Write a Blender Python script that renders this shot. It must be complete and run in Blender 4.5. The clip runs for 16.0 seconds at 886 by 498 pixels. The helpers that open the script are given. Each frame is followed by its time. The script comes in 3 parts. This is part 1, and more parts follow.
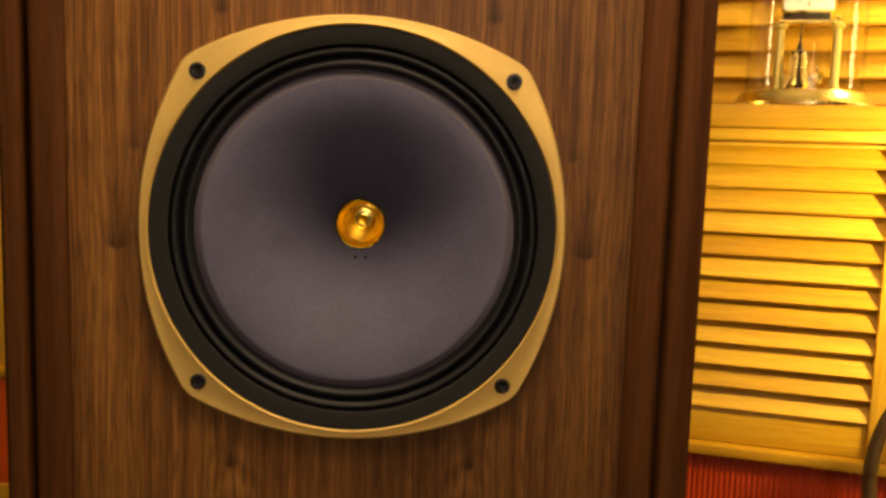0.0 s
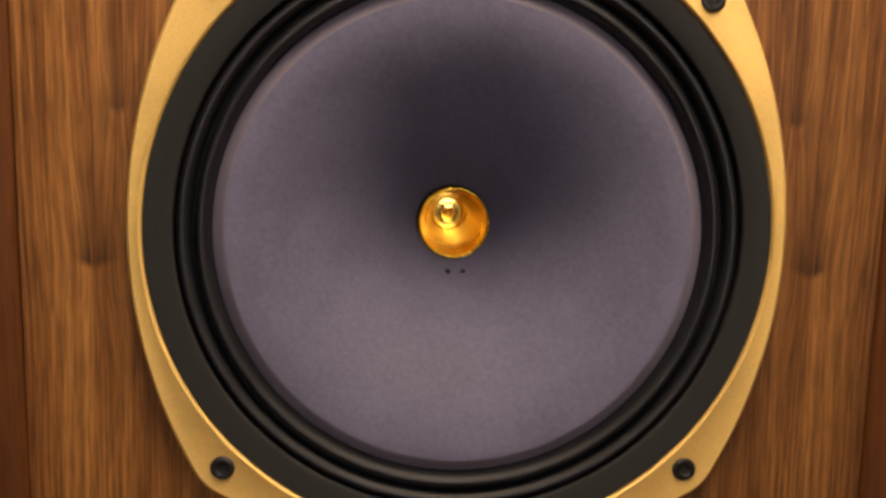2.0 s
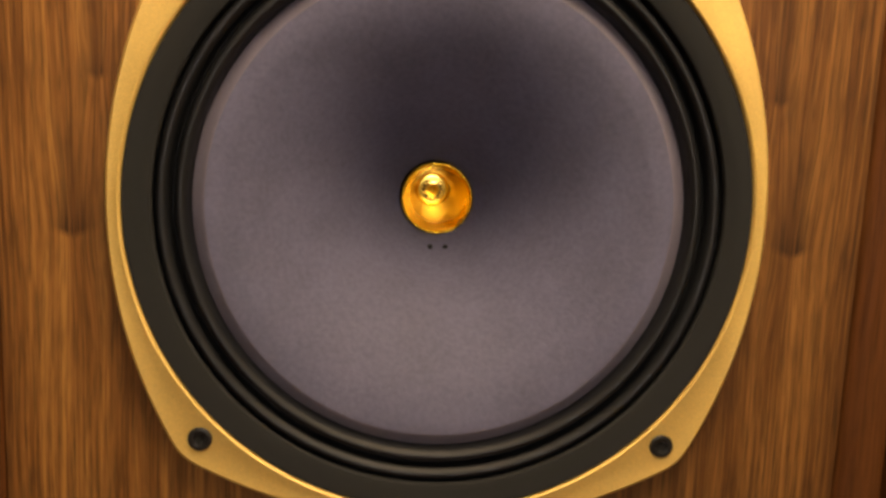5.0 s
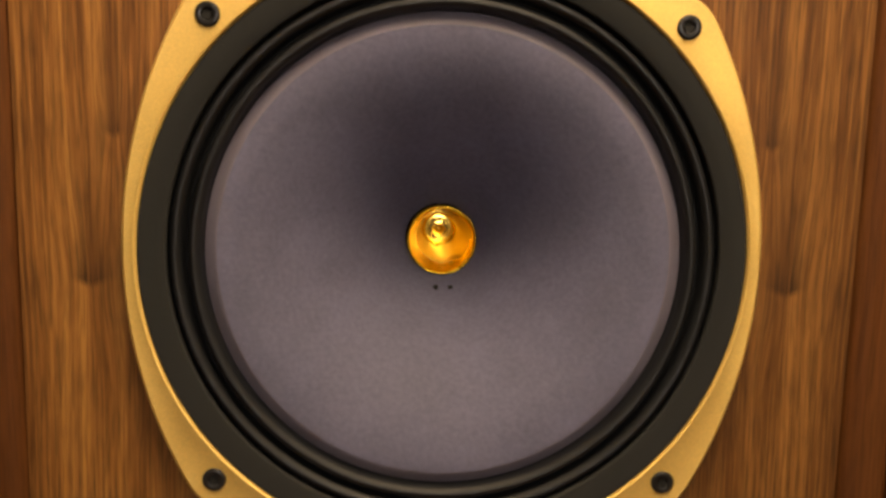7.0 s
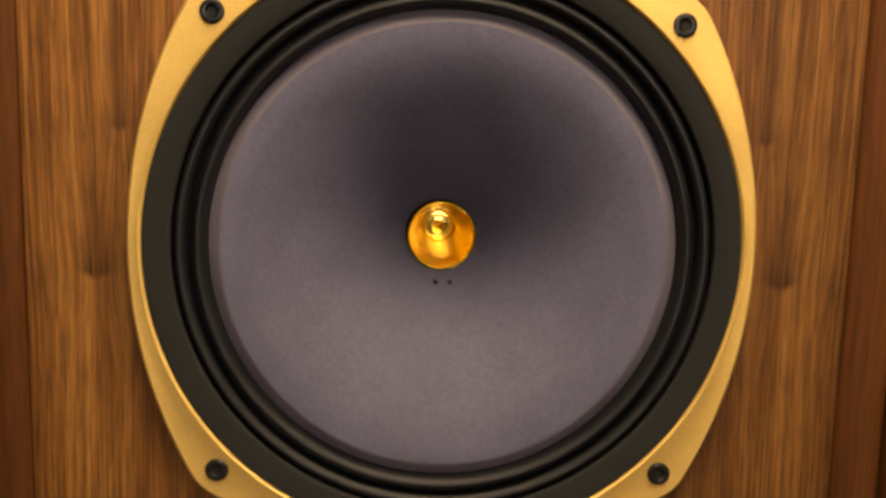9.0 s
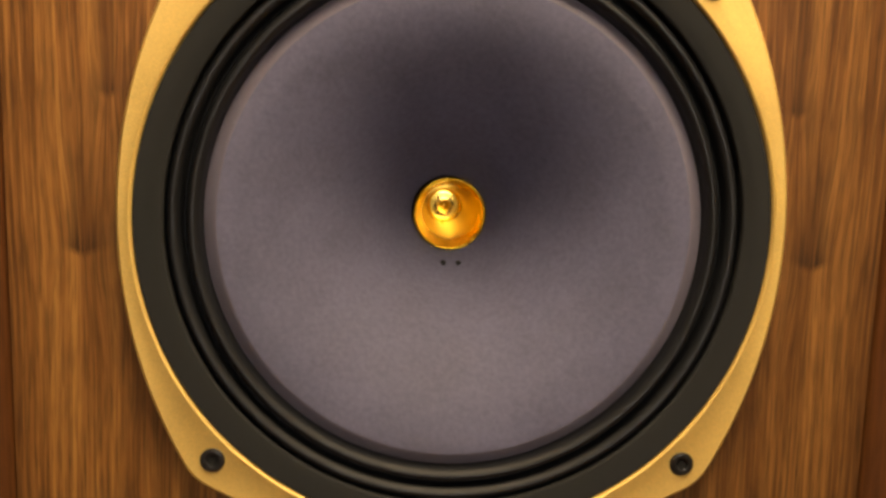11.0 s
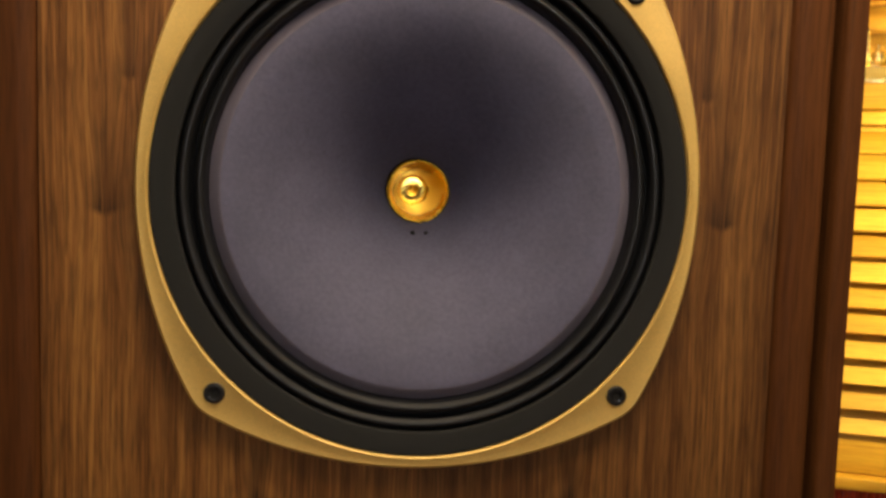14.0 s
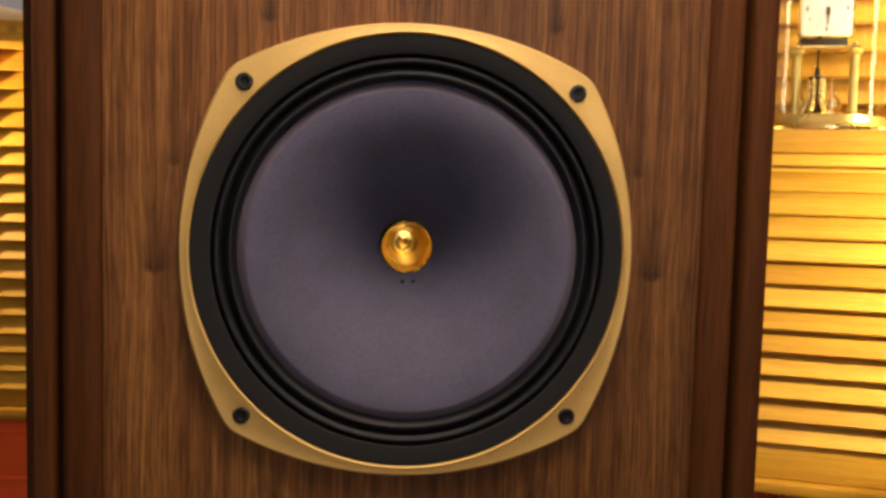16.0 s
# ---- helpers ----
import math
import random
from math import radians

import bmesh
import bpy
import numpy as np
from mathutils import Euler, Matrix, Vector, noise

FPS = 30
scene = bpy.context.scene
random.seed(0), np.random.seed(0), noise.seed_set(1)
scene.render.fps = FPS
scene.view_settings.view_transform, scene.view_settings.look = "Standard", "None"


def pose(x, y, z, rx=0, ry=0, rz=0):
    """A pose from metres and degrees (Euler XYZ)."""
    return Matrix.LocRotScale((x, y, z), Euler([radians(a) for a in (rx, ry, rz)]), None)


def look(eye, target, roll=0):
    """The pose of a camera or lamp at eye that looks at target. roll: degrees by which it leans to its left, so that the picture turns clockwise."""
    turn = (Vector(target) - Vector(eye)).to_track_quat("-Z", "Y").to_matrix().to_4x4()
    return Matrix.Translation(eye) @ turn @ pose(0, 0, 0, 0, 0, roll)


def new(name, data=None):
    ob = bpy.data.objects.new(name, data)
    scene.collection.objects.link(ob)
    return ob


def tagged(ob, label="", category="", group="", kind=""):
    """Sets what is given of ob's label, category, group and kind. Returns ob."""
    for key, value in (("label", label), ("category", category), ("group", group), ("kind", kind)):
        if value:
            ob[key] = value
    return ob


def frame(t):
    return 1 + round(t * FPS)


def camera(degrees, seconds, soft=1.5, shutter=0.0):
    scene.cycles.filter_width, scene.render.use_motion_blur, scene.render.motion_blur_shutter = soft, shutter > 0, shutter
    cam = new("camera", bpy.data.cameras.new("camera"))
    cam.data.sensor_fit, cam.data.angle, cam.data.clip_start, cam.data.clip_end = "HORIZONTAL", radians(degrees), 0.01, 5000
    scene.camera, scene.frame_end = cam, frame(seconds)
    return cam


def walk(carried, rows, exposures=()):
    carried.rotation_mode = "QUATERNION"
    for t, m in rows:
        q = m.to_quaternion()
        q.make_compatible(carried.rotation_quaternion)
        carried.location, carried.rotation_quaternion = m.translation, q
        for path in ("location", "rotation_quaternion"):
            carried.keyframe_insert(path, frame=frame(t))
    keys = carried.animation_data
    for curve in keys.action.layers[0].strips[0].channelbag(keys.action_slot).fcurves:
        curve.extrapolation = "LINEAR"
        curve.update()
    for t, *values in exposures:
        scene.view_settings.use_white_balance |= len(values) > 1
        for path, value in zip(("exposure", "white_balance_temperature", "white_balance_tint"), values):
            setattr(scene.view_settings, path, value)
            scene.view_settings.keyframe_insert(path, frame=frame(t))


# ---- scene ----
cam = camera(55.0, 16.0, soft=3.0)
PATH = [
    (0, (0.036, -0.772, 0.878), (0.15, 1.211, 0.643), 1.8),
    (0.5, (0.058, -0.72, 0.893), (0.066, 1.265, 0.647), 1.0),
    (1, (0.029, -0.629, 0.894), (-0.013, 1.354, 0.638), -0.7),
    (1.5, (-0.004, -0.529, 0.892), (-0.008, 1.45, 0.604), 0.4),
    (2, (-0.036, -0.496, 0.861), (0.066, 1.482, 0.589), 1.3),
    (2.5, (-0.035, -0.494, 0.858), (0.099, 1.478, 0.555), 2.6),
    (3, (-0.032, -0.494, 0.861), (0.11, 1.48, 0.574), 2.5),
    (3.5, (-0.028, -0.489, 0.858), (0.124, 1.481, 0.55), 2.4),
    (4, (-0.03, -0.487, 0.854), (0.122, 1.483, 0.54), 2.5),
    (6.3, (-0.021, -0.508, 0.867), (0.045, 1.468, 0.567), 1.3),
    (6.5, (-0.019, -0.507, 0.88), (0.048, 1.466, 0.557), 1.1),
    (7, (-0.022, -0.511, 0.875), (0.058, 1.469, 0.603), 1.3),
    (7.5, (-0.023, -0.512, 0.876), (0.066, 1.468, 0.607), 1.4),
    (8, (-0.022, -0.515, 0.873), (0.054, 1.466, 0.611), 1.3),
    (10.5, (-0.03, -0.522, 0.865), (0.07, 1.459, 0.602), 1.7),
    (11, (-0.035, -0.489, 0.853), (0.076, 1.49, 0.585), 1.7),
    (11.5, (-0.028, -0.449, 0.843), (0.109, 1.528, 0.574), 1.6),
    (12, (-0.027, -0.437, 0.837), (0.128, 1.541, 0.582), 1.4),
    (12.5, (-0.037, -0.446, 0.836), (0.157, 1.53, 0.598), 1.7),
    (13, (-0.032, -0.498, 0.843), (0.147, 1.481, 0.618), 1.5),
    (13.5, (-0.04, -0.544, 0.814), (0.171, 1.437, 0.632), 1.8),
    (14, (-0.042, -0.583, 0.812), (0.148, 1.4, 0.64), 1.8),
    (14.5, (-0.04, -0.652, 0.818), (0.128, 1.337, 0.693), 1.9),
    (15, (-0.043, -0.705, 0.817), (0.108, 1.284, 0.668), 1.4),
    (15.5, (-0.038, -0.718, 0.828), (0.151, 1.262, 0.623), 1.1),
    (16, (-0.033, -0.723, 0.856), (0.136, 1.265, 0.713), 1.5),
]
EXPOSURES = [  # seconds, stops, kelvin, tint
    (0.0, -0.32, 8600, 18), (0.5, -0.34, 8000, 17), (1.0, -0.20, 6100, 19), (1.5, 0.26, 5850, 28), (2.0, 0.37, 6750, 20), (2.5, 0.37, 7100, 16),
    (3.5, 0.38, 7400, 15), (4.0, 0.38, 7500, 15), (6.5, 0.40, 7800, 14), (8.0, 0.40, 7800, 13), (10.5, 0.41, 7700, 12), (11.5, 0.62, 7500, 11),
    (12.5, 0.63, 7400, 11), (13.0, 0.47, 7300, 12), (13.5, 0.06, 7000, 12), (14.0, -0.06, 6800, 12), (14.5, -0.20, 6400, 17), (15.0, -0.31, 6100, 21),
    (16.0, -0.28, 6500, 24),
]
walk(cam, [(t, look(eye, target, roll)) for t, eye, target, roll in PATH], EXPOSURES)

# ---- world and lights ----
world = bpy.data.worlds.new("room_dark")
world.use_nodes = True
world.node_tree.nodes["Background"].inputs["Color"].default_value = (0.9, 0.75, 0.55, 1)
world.node_tree.nodes["Background"].inputs["Strength"].default_value = 0.02
scene.world = world

WARM, NEUTRAL, COOL, AMBER, YELLOW = (1.0, 0.82, 0.59), (1.0, 0.95, 0.90), (0.86, 0.92, 1.0), (1.0, 0.74, 0.22), (1.0, 0.85, 0.30)


def lamp(name, kind, place, power, colour, size=0.1, target=None):
    data = bpy.data.lights.new(name, kind)
    data.energy, data.color = power, colour
    if kind == "AREA":
        data.shape, data.size = "SQUARE", size
    else:
        data.shadow_soft_size = size
    ob = new(name, data)
    ob.matrix_world = look(place, target) if target else pose(*place)
    return ob


CEILING = 2.35
KEY = (0.15, -0.30, 1.62)
# unseen front light, added to brighten the horn
FRONT_FILL = (0.22, -2.05, 1.30)
ADDED_WINDOW = (-0.12, 0.40, 0.85, 1.40)   # x and z of the added opening in the wall behind the camera
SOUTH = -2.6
BULB_RIGHT = (1.0, 0.24, 0.87)
BULB_SHELF = (1.10, 0.60, 1.40)
BULB_LEFT = (-0.95, 0.935, 1.02)
lamp("key_light", "POINT", KEY, 44, WARM, 0.28)
lamp("front_fill_light", "POINT", FRONT_FILL, 12.0, NEUTRAL, 0.12)
# cool fill, added in the unseen window opening
lamp("added_window_fill", "AREA", (0.12, SOUTH - 0.02, 1.10), 1.4, COOL, 0.45, (0.12, 0.0, 1.05))
lamp("bulb_light", "POINT", BULB_RIGHT, 36, YELLOW, 0.024)
lamp("bulb_light", "POINT", BULB_SHELF, 13, YELLOW, 0.024)
lamp("bulb_light", "POINT", BULB_LEFT, 14, AMBER, 0.024)


# ---- materials ----
def node(nt, kind, **given):
    n = nt.nodes.new(kind)
    for key, value in given.items():
        if key in n.inputs:
            if isinstance(value, bpy.types.NodeSocket):
                nt.links.new(value, n.inputs[key])
            else:
                n.inputs[key].default_value = value
    return n


def maths(nt, op, a, b=0.0):
    n = nt.nodes.new("ShaderNodeMath")
    n.operation = op
    for slot, value in zip(n.inputs, (a, b)):
        if isinstance(value, bpy.types.NodeSocket):
            nt.links.new(value, slot)
        else:
            slot.default_value = value
    return n.outputs[0]


def ramp(nt, fac, stops):
    n = nt.nodes.new("ShaderNodeValToRGB")
    while len(n.color_ramp.elements) < len(stops):
        n.color_ramp.elements.new(0.5)
    for e, (p, c) in zip(n.color_ramp.elements, stops):
        e.position, e.color = p, (*c, 1)
    nt.links.new(fac, n.inputs[0])
    return n.outputs[0]


def blend(nt, how, fac, a, b):
    n = nt.nodes.new("ShaderNodeMix")
    n.data_type, n.blend_type = "RGBA", how
    for k, value in zip((0, 6, 7), (fac, a, b)):
        if isinstance(value, bpy.types.NodeSocket):
            nt.links.new(value, n.inputs[k])
        else:
            n.inputs[k].default_value = (*value, 1) if k else value
    return n.outputs[2]


def start(name, rough=0.5, metal=0.0, colour=(0.5, 0.5, 0.5)):
    m = bpy.data.materials.new(name)
    m.use_nodes = True
    nt = m.node_tree
    b = nt.nodes["Principled BSDF"]
    b.inputs["Base Color"].default_value = (*colour, 1)
    b.inputs["Roughness"].default_value, b.inputs["Metallic"].default_value = rough, metal
    return m, nt, b


def noise_at(nt, vector, scale, detail=3.0, rough=0.55, distort=0.0):
    return node(nt, "ShaderNodeTexNoise", Vector=vector, Scale=scale, Detail=detail, Roughness=rough, Distortion=distort).outputs["Fac"]


def stretched(nt, vector, scales):
    n = nt.nodes.new("ShaderNodeVectorMath")
    n.operation = "MULTIPLY"
    nt.links.new(vector, n.inputs[0])
    n.inputs[1].default_value = scales
    return n.outputs[0]


def bump(nt, b, height, strength, distance):
    n = node(nt, "ShaderNodeBump", Height=height, Strength=strength, Distance=distance)
    nt.links.new(n.outputs[0], b.inputs["Normal"])


def own_coords(nt, spread=0.0):
    """Object coordinates, moved along by a chance amount for each object."""
    out = nt.nodes.new("ShaderNodeTexCoord").outputs["Object"]
    if spread:
        r = nt.nodes.new("ShaderNodeObjectInfo").outputs["Random"]
        c = node(nt, "ShaderNodeCombineXYZ", X=maths(nt, "MULTIPLY", r, spread), Y=maths(nt, "MULTIPLY", r, spread * 2.3), Z=maths(nt, "MULTIPLY", r, spread * 0.7))
        n = nt.nodes.new("ShaderNodeVectorMath")
        nt.links.new(out, n.inputs[0]), nt.links.new(c.outputs[0], n.inputs[1])
        out = n.outputs[0]
    return out


def wood(name, dark, mid, light, along="Z", shine=0.22, rough=0.42, spread=0.0, knots=(), mirrored=False, broad=9.0, pore=0.55, spotted=False):
    m, nt, b = start(name, rough)
    b.inputs["Specular IOR Level"].default_value = shine
    vec = own_coords(nt, spread)
    sep = node(nt, "ShaderNodeSeparateXYZ", Vector=vec)
    x, y, z = sep.outputs
    side = None
    if mirrored:
        # left veneer leaf lighter than the right, its sheen put into the colour
        side = maths(nt, "LESS_THAN", x, 0.0)
        x = maths(nt, "ABSOLUTE", x)
    if along == "X":
        x, z = z, x
    # the grain bows gently along its length
    low = node(nt, "ShaderNodeCombineXYZ", X=maths(nt, "MULTIPLY", x, 3.0), Y=y, Z=maths(nt, "MULTIPLY", z, 1.6)).outputs[0]
    sway = maths(nt, "MULTIPLY", maths(nt, "SUBTRACT", noise_at(nt, low, 2.2, 2.0), 0.5), 0.010)
    mark = None
    for kx, kz, size in knots:
        dx = maths(nt, "SUBTRACT", x, kx)
        dz = maths(nt, "SUBTRACT", z, kz)
        flat = maths(nt, "MULTIPLY", dz, 0.30)
        d2 = maths(nt, "ADD", maths(nt, "MULTIPLY", dx, dx), maths(nt, "MULTIPLY", flat, flat))
        bell = maths(nt, "POWER", 2.718, maths(nt, "MULTIPLY", d2, -1.0 / (size * size)))
        sway = maths(nt, "ADD", sway, maths(nt, "MULTIPLY", maths(nt, "MULTIPLY", dx, bell), 0.75))
        # a dark heart with a crisp lower edge that trails away upwards
        edge = node(nt, "ShaderNodeMapRange", Value=maths(nt, "ADD", dz, maths(nt, "MULTIPLY", maths(nt, "ABSOLUTE", dx), -0.35)))
        for key, value in (("From Min", -0.0035), ("From Max", 0.0015)):
            edge.inputs[key].default_value = value
        across = maths(nt, "POWER", 2.718, maths(nt, "MULTIPLY", maths(nt, "MULTIPLY", dx, dx), -1.4 / (size * size)))
        trail = maths(nt, "POWER", 2.718, maths(nt, "MULTIPLY", maths(nt, "ABSOLUTE", dz), -30.0))
        heart = maths(nt, "MULTIPLY", maths(nt, "MULTIPLY", edge.outputs[0], across), trail)
        mark = heart if mark is None else maths(nt, "MAXIMUM", mark, heart)
    xs = maths(nt, "ADD", x, sway)
    grain = node(nt, "ShaderNodeCombineXYZ", X=xs, Y=y, Z=z).outputs[0]
    wide = noise_at(nt, stretched(nt, grain, (broad * 3.0, broad * 3.0, 0.8)), 1.0, 3.0, 0.5)
    band = noise_at(nt, stretched(nt, grain, (115, 115, 1.7)), 1.0, 3.0, 0.6)
    line = noise_at(nt, stretched(nt, grain, (360, 360, 6.0)), 1.0, 5.0, 0.7)
    dash = noise_at(nt, stretched(nt, grain, (520, 520, 20)), 1.0, 2.0, 0.6)
    fleck = noise_at(nt, stretched(nt, grain, (240, 240, 34)), 1.0, 2.0, 0.5)
    tone = maths(nt, "ADD", maths(nt, "MULTIPLY", wide, 0.28), maths(nt, "ADD", maths(nt, "MULTIPLY", band, 0.30), maths(nt, "MULTIPLY", line, 0.42)))
    if mirrored:
        # pointed arches of flat-sawn figure low on the board
        dx = maths(nt, "SUBTRACT", xs, 0.108)
        bow = maths(nt, "MULTIPLY", maths(nt, "MULTIPLY", dx, dx), 9000.0)
        wave = maths(nt, "ADD", maths(nt, "MULTIPLY", z, 210.0), maths(nt, "ADD", bow, maths(nt, "MULTIPLY", noise_at(nt, low, 9.0, 3.0), 5.0)))
        near = maths(nt, "POWER", 2.718, maths(nt, "MULTIPLY", maths(nt, "MULTIPLY", dx, dx), -2200.0))
        below = node(nt, "ShaderNodeMapRange", Value=z)
        for key, value in (("From Min", 0.625), ("From Max", 0.585)):
            below.inputs[key].default_value = value
        arch = maths(nt, "MULTIPLY", maths(nt, "MULTIPLY", near, below.outputs[0]), maths(nt, "SINE", wave))
        tone = maths(nt, "ADD", tone, maths(nt, "MULTIPLY", arch, 0.030))
    col = ramp(nt, tone, [(0.37, dark), (0.49, mid), (0.62, light)])
    pores = ramp(nt, dash, [(0.38, (1 - pore,) * 3), (0.52, (1, 1, 1))])
    col = blend(nt, "MULTIPLY", 0.8, col, pores)
    col = blend(nt, "MULTIPLY", pore, col, ramp(nt, fleck, [(0.30, (0.45,) * 3), (0.48, (1, 1, 1)), (0.72, (1.25,) * 3)]))
    if mark is not None:
        ragged = maths(nt, "MULTIPLY", mark, maths(nt, "ADD", 0.25, ramp(nt, line, [(0.40, (0, 0, 0)), (0.56, (1, 1, 1))])))
        col = blend(nt, "MIX", maths(nt, "MINIMUM", ragged, 0.92), col, tuple(c * 0.35 for c in dark))
    if side is not None:
        col = blend(nt, "MULTIPLY", 1.0, col, blend(nt, "MIX", side, (0.95, 0.93, 0.90), (1.34, 1.32, 1.24)))
    if spotted:
        # boards from different trees
        chance = nt.nodes.new("ShaderNodeObjectInfo").outputs["Random"]
        col = blend(nt, "MULTIPLY", 1.0, col, ramp(nt, chance, [(0.0, (0.80, 0.74, 0.68)), (0.5, (1.0, 1.0, 1.0)), (1.0, (1.12, 1.16, 1.45))]))
        spots = node(nt, "ShaderNodeTexVoronoi", Vector=vec, Scale=5.5).outputs["Distance"]
        fac = ramp(nt, spots, [(0.025, (1, 1, 1)), (0.075, (0, 0, 0))])
        col = blend(nt, "MIX", maths(nt, "MULTIPLY", fac, 0.75), col, tuple(c * 0.45 for c in dark))
    nt.links.new(col, b.inputs["Base Color"])
    gloss = maths(nt, "ADD", maths(nt, "MULTIPLY", line, 0.18), rough - 0.09)
    nt.links.new(gloss, b.inputs["Roughness"])
    bump(nt, b, dash, 0.22, 0.0006)
    return m


def speckled(name, colour, rough, metal=0.0, grain=900, amount=0.25, relief=0.15, depth=0.0003, large=12):
    """A plain surface with fine grain and slow unevenness."""
    m, nt, b = start(name, rough, metal, colour)
    vec = own_coords(nt, 3.0)
    fine, slow = noise_at(nt, vec, grain, 2.0), noise_at(nt, vec, large, 3.0)
    both = maths(nt, "ADD", maths(nt, "MULTIPLY", fine, 0.5), maths(nt, "MULTIPLY", slow, 0.5))
    col = ramp(nt, both, [(0.3, tuple(c * (1 - amount) for c in colour)), (0.7, tuple(min(1, c * (1 + amount)) for c in colour))])
    nt.links.new(col, b.inputs["Base Color"])
    nt.links.new(maths(nt, "ADD", maths(nt, "MULTIPLY", slow, 0.16), rough - 0.08), b.inputs["Roughness"])
    bump(nt, b, fine, relief, depth)
    return m


def glowing(name, colour, strength):
    m, nt, b = start(name, 0.4, 0.0, colour)
    b.inputs["Emission Color"].default_value = (*colour, 1)
    b.inputs["Emission Strength"].default_value = strength
    return m


def clear_glass(name):
    m, nt, b = start(name)
    nt.nodes.remove(b)
    gloss = node(nt, "ShaderNodeBsdfGlossy", Roughness=0.02)
    edge = maths(nt, "POWER", node(nt, "ShaderNodeLayerWeight", Blend=0.5).outputs["Facing"], 5.0)
    mix = node(nt, "ShaderNodeMixShader", Fac=maths(nt, "ADD", maths(nt, "MULTIPLY", edge, 0.8), 0.04))
    nt.links.new(nt.nodes.new("ShaderNodeBsdfTransparent").outputs[0], mix.inputs[1])
    nt.links.new(gloss.outputs[0], mix.inputs[2])
    nt.links.new(mix.outputs[0], nt.nodes["Material Output"].inputs[0])
    return m


KNOTS = ((0.2120, 0.7800, 0.0125), (0.1965, 0.8695, 0.0060), (0.120, 0.990, 0.007), (0.1115, 0.578, 0.0085))
WALNUT = wood("walnut_veneer", (0.046, 0.0160, 0.0044), (0.122, 0.0485, 0.0120), (0.275, 0.128, 0.035), knots=KNOTS, mirrored=True, shine=0.28, rough=0.50, broad=5.0, pore=0.46)
STAINED = wood("stained_walnut", (0.060, 0.0185, 0.0048), (0.090, 0.0300, 0.0078), (0.120, 0.043, 0.0125), shine=0.14, rough=0.6, spread=2.0, pore=0.25)
PINE = wood("pine", (0.44, 0.215, 0.028), (0.54, 0.30, 0.040), (0.62, 0.375, 0.056), along="X", rough=0.45, spread=4.0, broad=6.0, pore=0.15, spotted=True)
PINE_UP = wood("pine_upright", (0.44, 0.215, 0.028), (0.54, 0.30, 0.040), (0.62, 0.375, 0.056), rough=0.45, spread=4.0, broad=6.0, pore=0.15, spotted=True)
GOLD = speckled("gold_paint", (0.80, 0.545, 0.168), 0.48, 0.38, 1300, 0.20, 0.25, 0.0003)
AGED_BRASS = speckled("aged_brass", (0.66, 0.55, 0.22), 0.36, 0.9, 300, 0.15, 0.1, 0.0002)
BRASS = speckled("polished_brass", (0.86, 0.68, 0.28), 0.27, 1.0, 300, 0.08, 0.03, 0.0001)
POLISHED = speckled("polished_gold", (1.0, 0.66, 0.14), 0.14, 1.0, 60, 0.03, 0.0, 0.0001, 20)
HORN = speckled("gold_horn", (1.0, 0.61, 0.055), 0.27, 1.0, 60, 0.03, 0.0, 0.0001, 20)
GASKET = speckled("gasket", (0.0072, 0.0082, 0.0086), 0.92, 0.0, 1100, 0.35, 0.35, 0.0004)
RUBBER = speckled("doped_surround", (0.0045, 0.0052, 0.0068), 0.42, 0.0, 1400, 0.3, 0.25, 0.0003)
PAPER = speckled("cone_paper", (0.094, 0.093, 0.152), 0.80, 0.0, 320, 0.22, 0.35, 0.0005, 26)
RIM = speckled("cone_rim", (0.138, 0.124, 0.165), 0.62, 0.0, 700, 0.12, 0.2, 0.0003, 30)
BLACK = speckled("black_steel", (0.045, 0.045, 0.048), 0.30, 0.8, 900, 0.2, 0.1, 0.0002)
HOLE = speckled("dark_hole", (0.006, 0.006, 0.006), 0.9)
RED = speckled("red_ribbed_plastic", (0.40, 0.040, 0.012), 0.45, 0.0, 500, 0.15, 0.1, 0.0002)
RED_CLOTH = speckled("red_cloth", (0.86, 0.115, 0.022), 0.7, 0.0, 700, 0.15, 0.3, 0.0004)
ENAMEL = speckled("white_enamel", (0.80, 0.82, 0.86), 0.25, 0.0, 300, 0.03, 0.02, 0.0001)
CREAM = speckled("cream_china", (0.85, 0.78, 0.66), 0.35, 0.0, 200, 0.1, 0.1, 0.0002)
DARK = speckled("dark_lacquer", (0.02, 0.012, 0.008), 0.4)
CABLE = speckled("brown_rubber", (0.055, 0.030, 0.012), 0.45)
PLASTER = speckled("blue_grey_plaster", (0.60, 0.70, 0.88), 0.85, 0.0, 250, 0.06, 0.2, 0.0006, 4)
WHITE = speckled("beige_plaster", (0.17, 0.145, 0.11), 0.85, 0.0, 250, 0.05, 0.2, 0.0006, 4)
CEILING_PAINT = speckled("cream_ceiling_paint", (0.46, 0.42, 0.35), 0.9, 0.0, 250, 0.05, 0.2, 0.0006, 4)
BOARDS = wood("floor_boards", (0.05, 0.022, 0.009), (0.09, 0.043, 0.018), (0.14, 0.075, 0.034), along="X", spread=3.0)
GLASS = clear_glass("dome_glass")
# glow outside the added window, for the horn to mirror
ADDED_SKY = glowing("added_sky_glow", (0.80, 0.90, 1.0), 8.0)
LIT = glowing("lamp_diffuser", (1.0, 0.84, 0.64), 2.5)
BULB = glowing("warm_bulb", (1.0, 0.80, 0.45), 40.0)


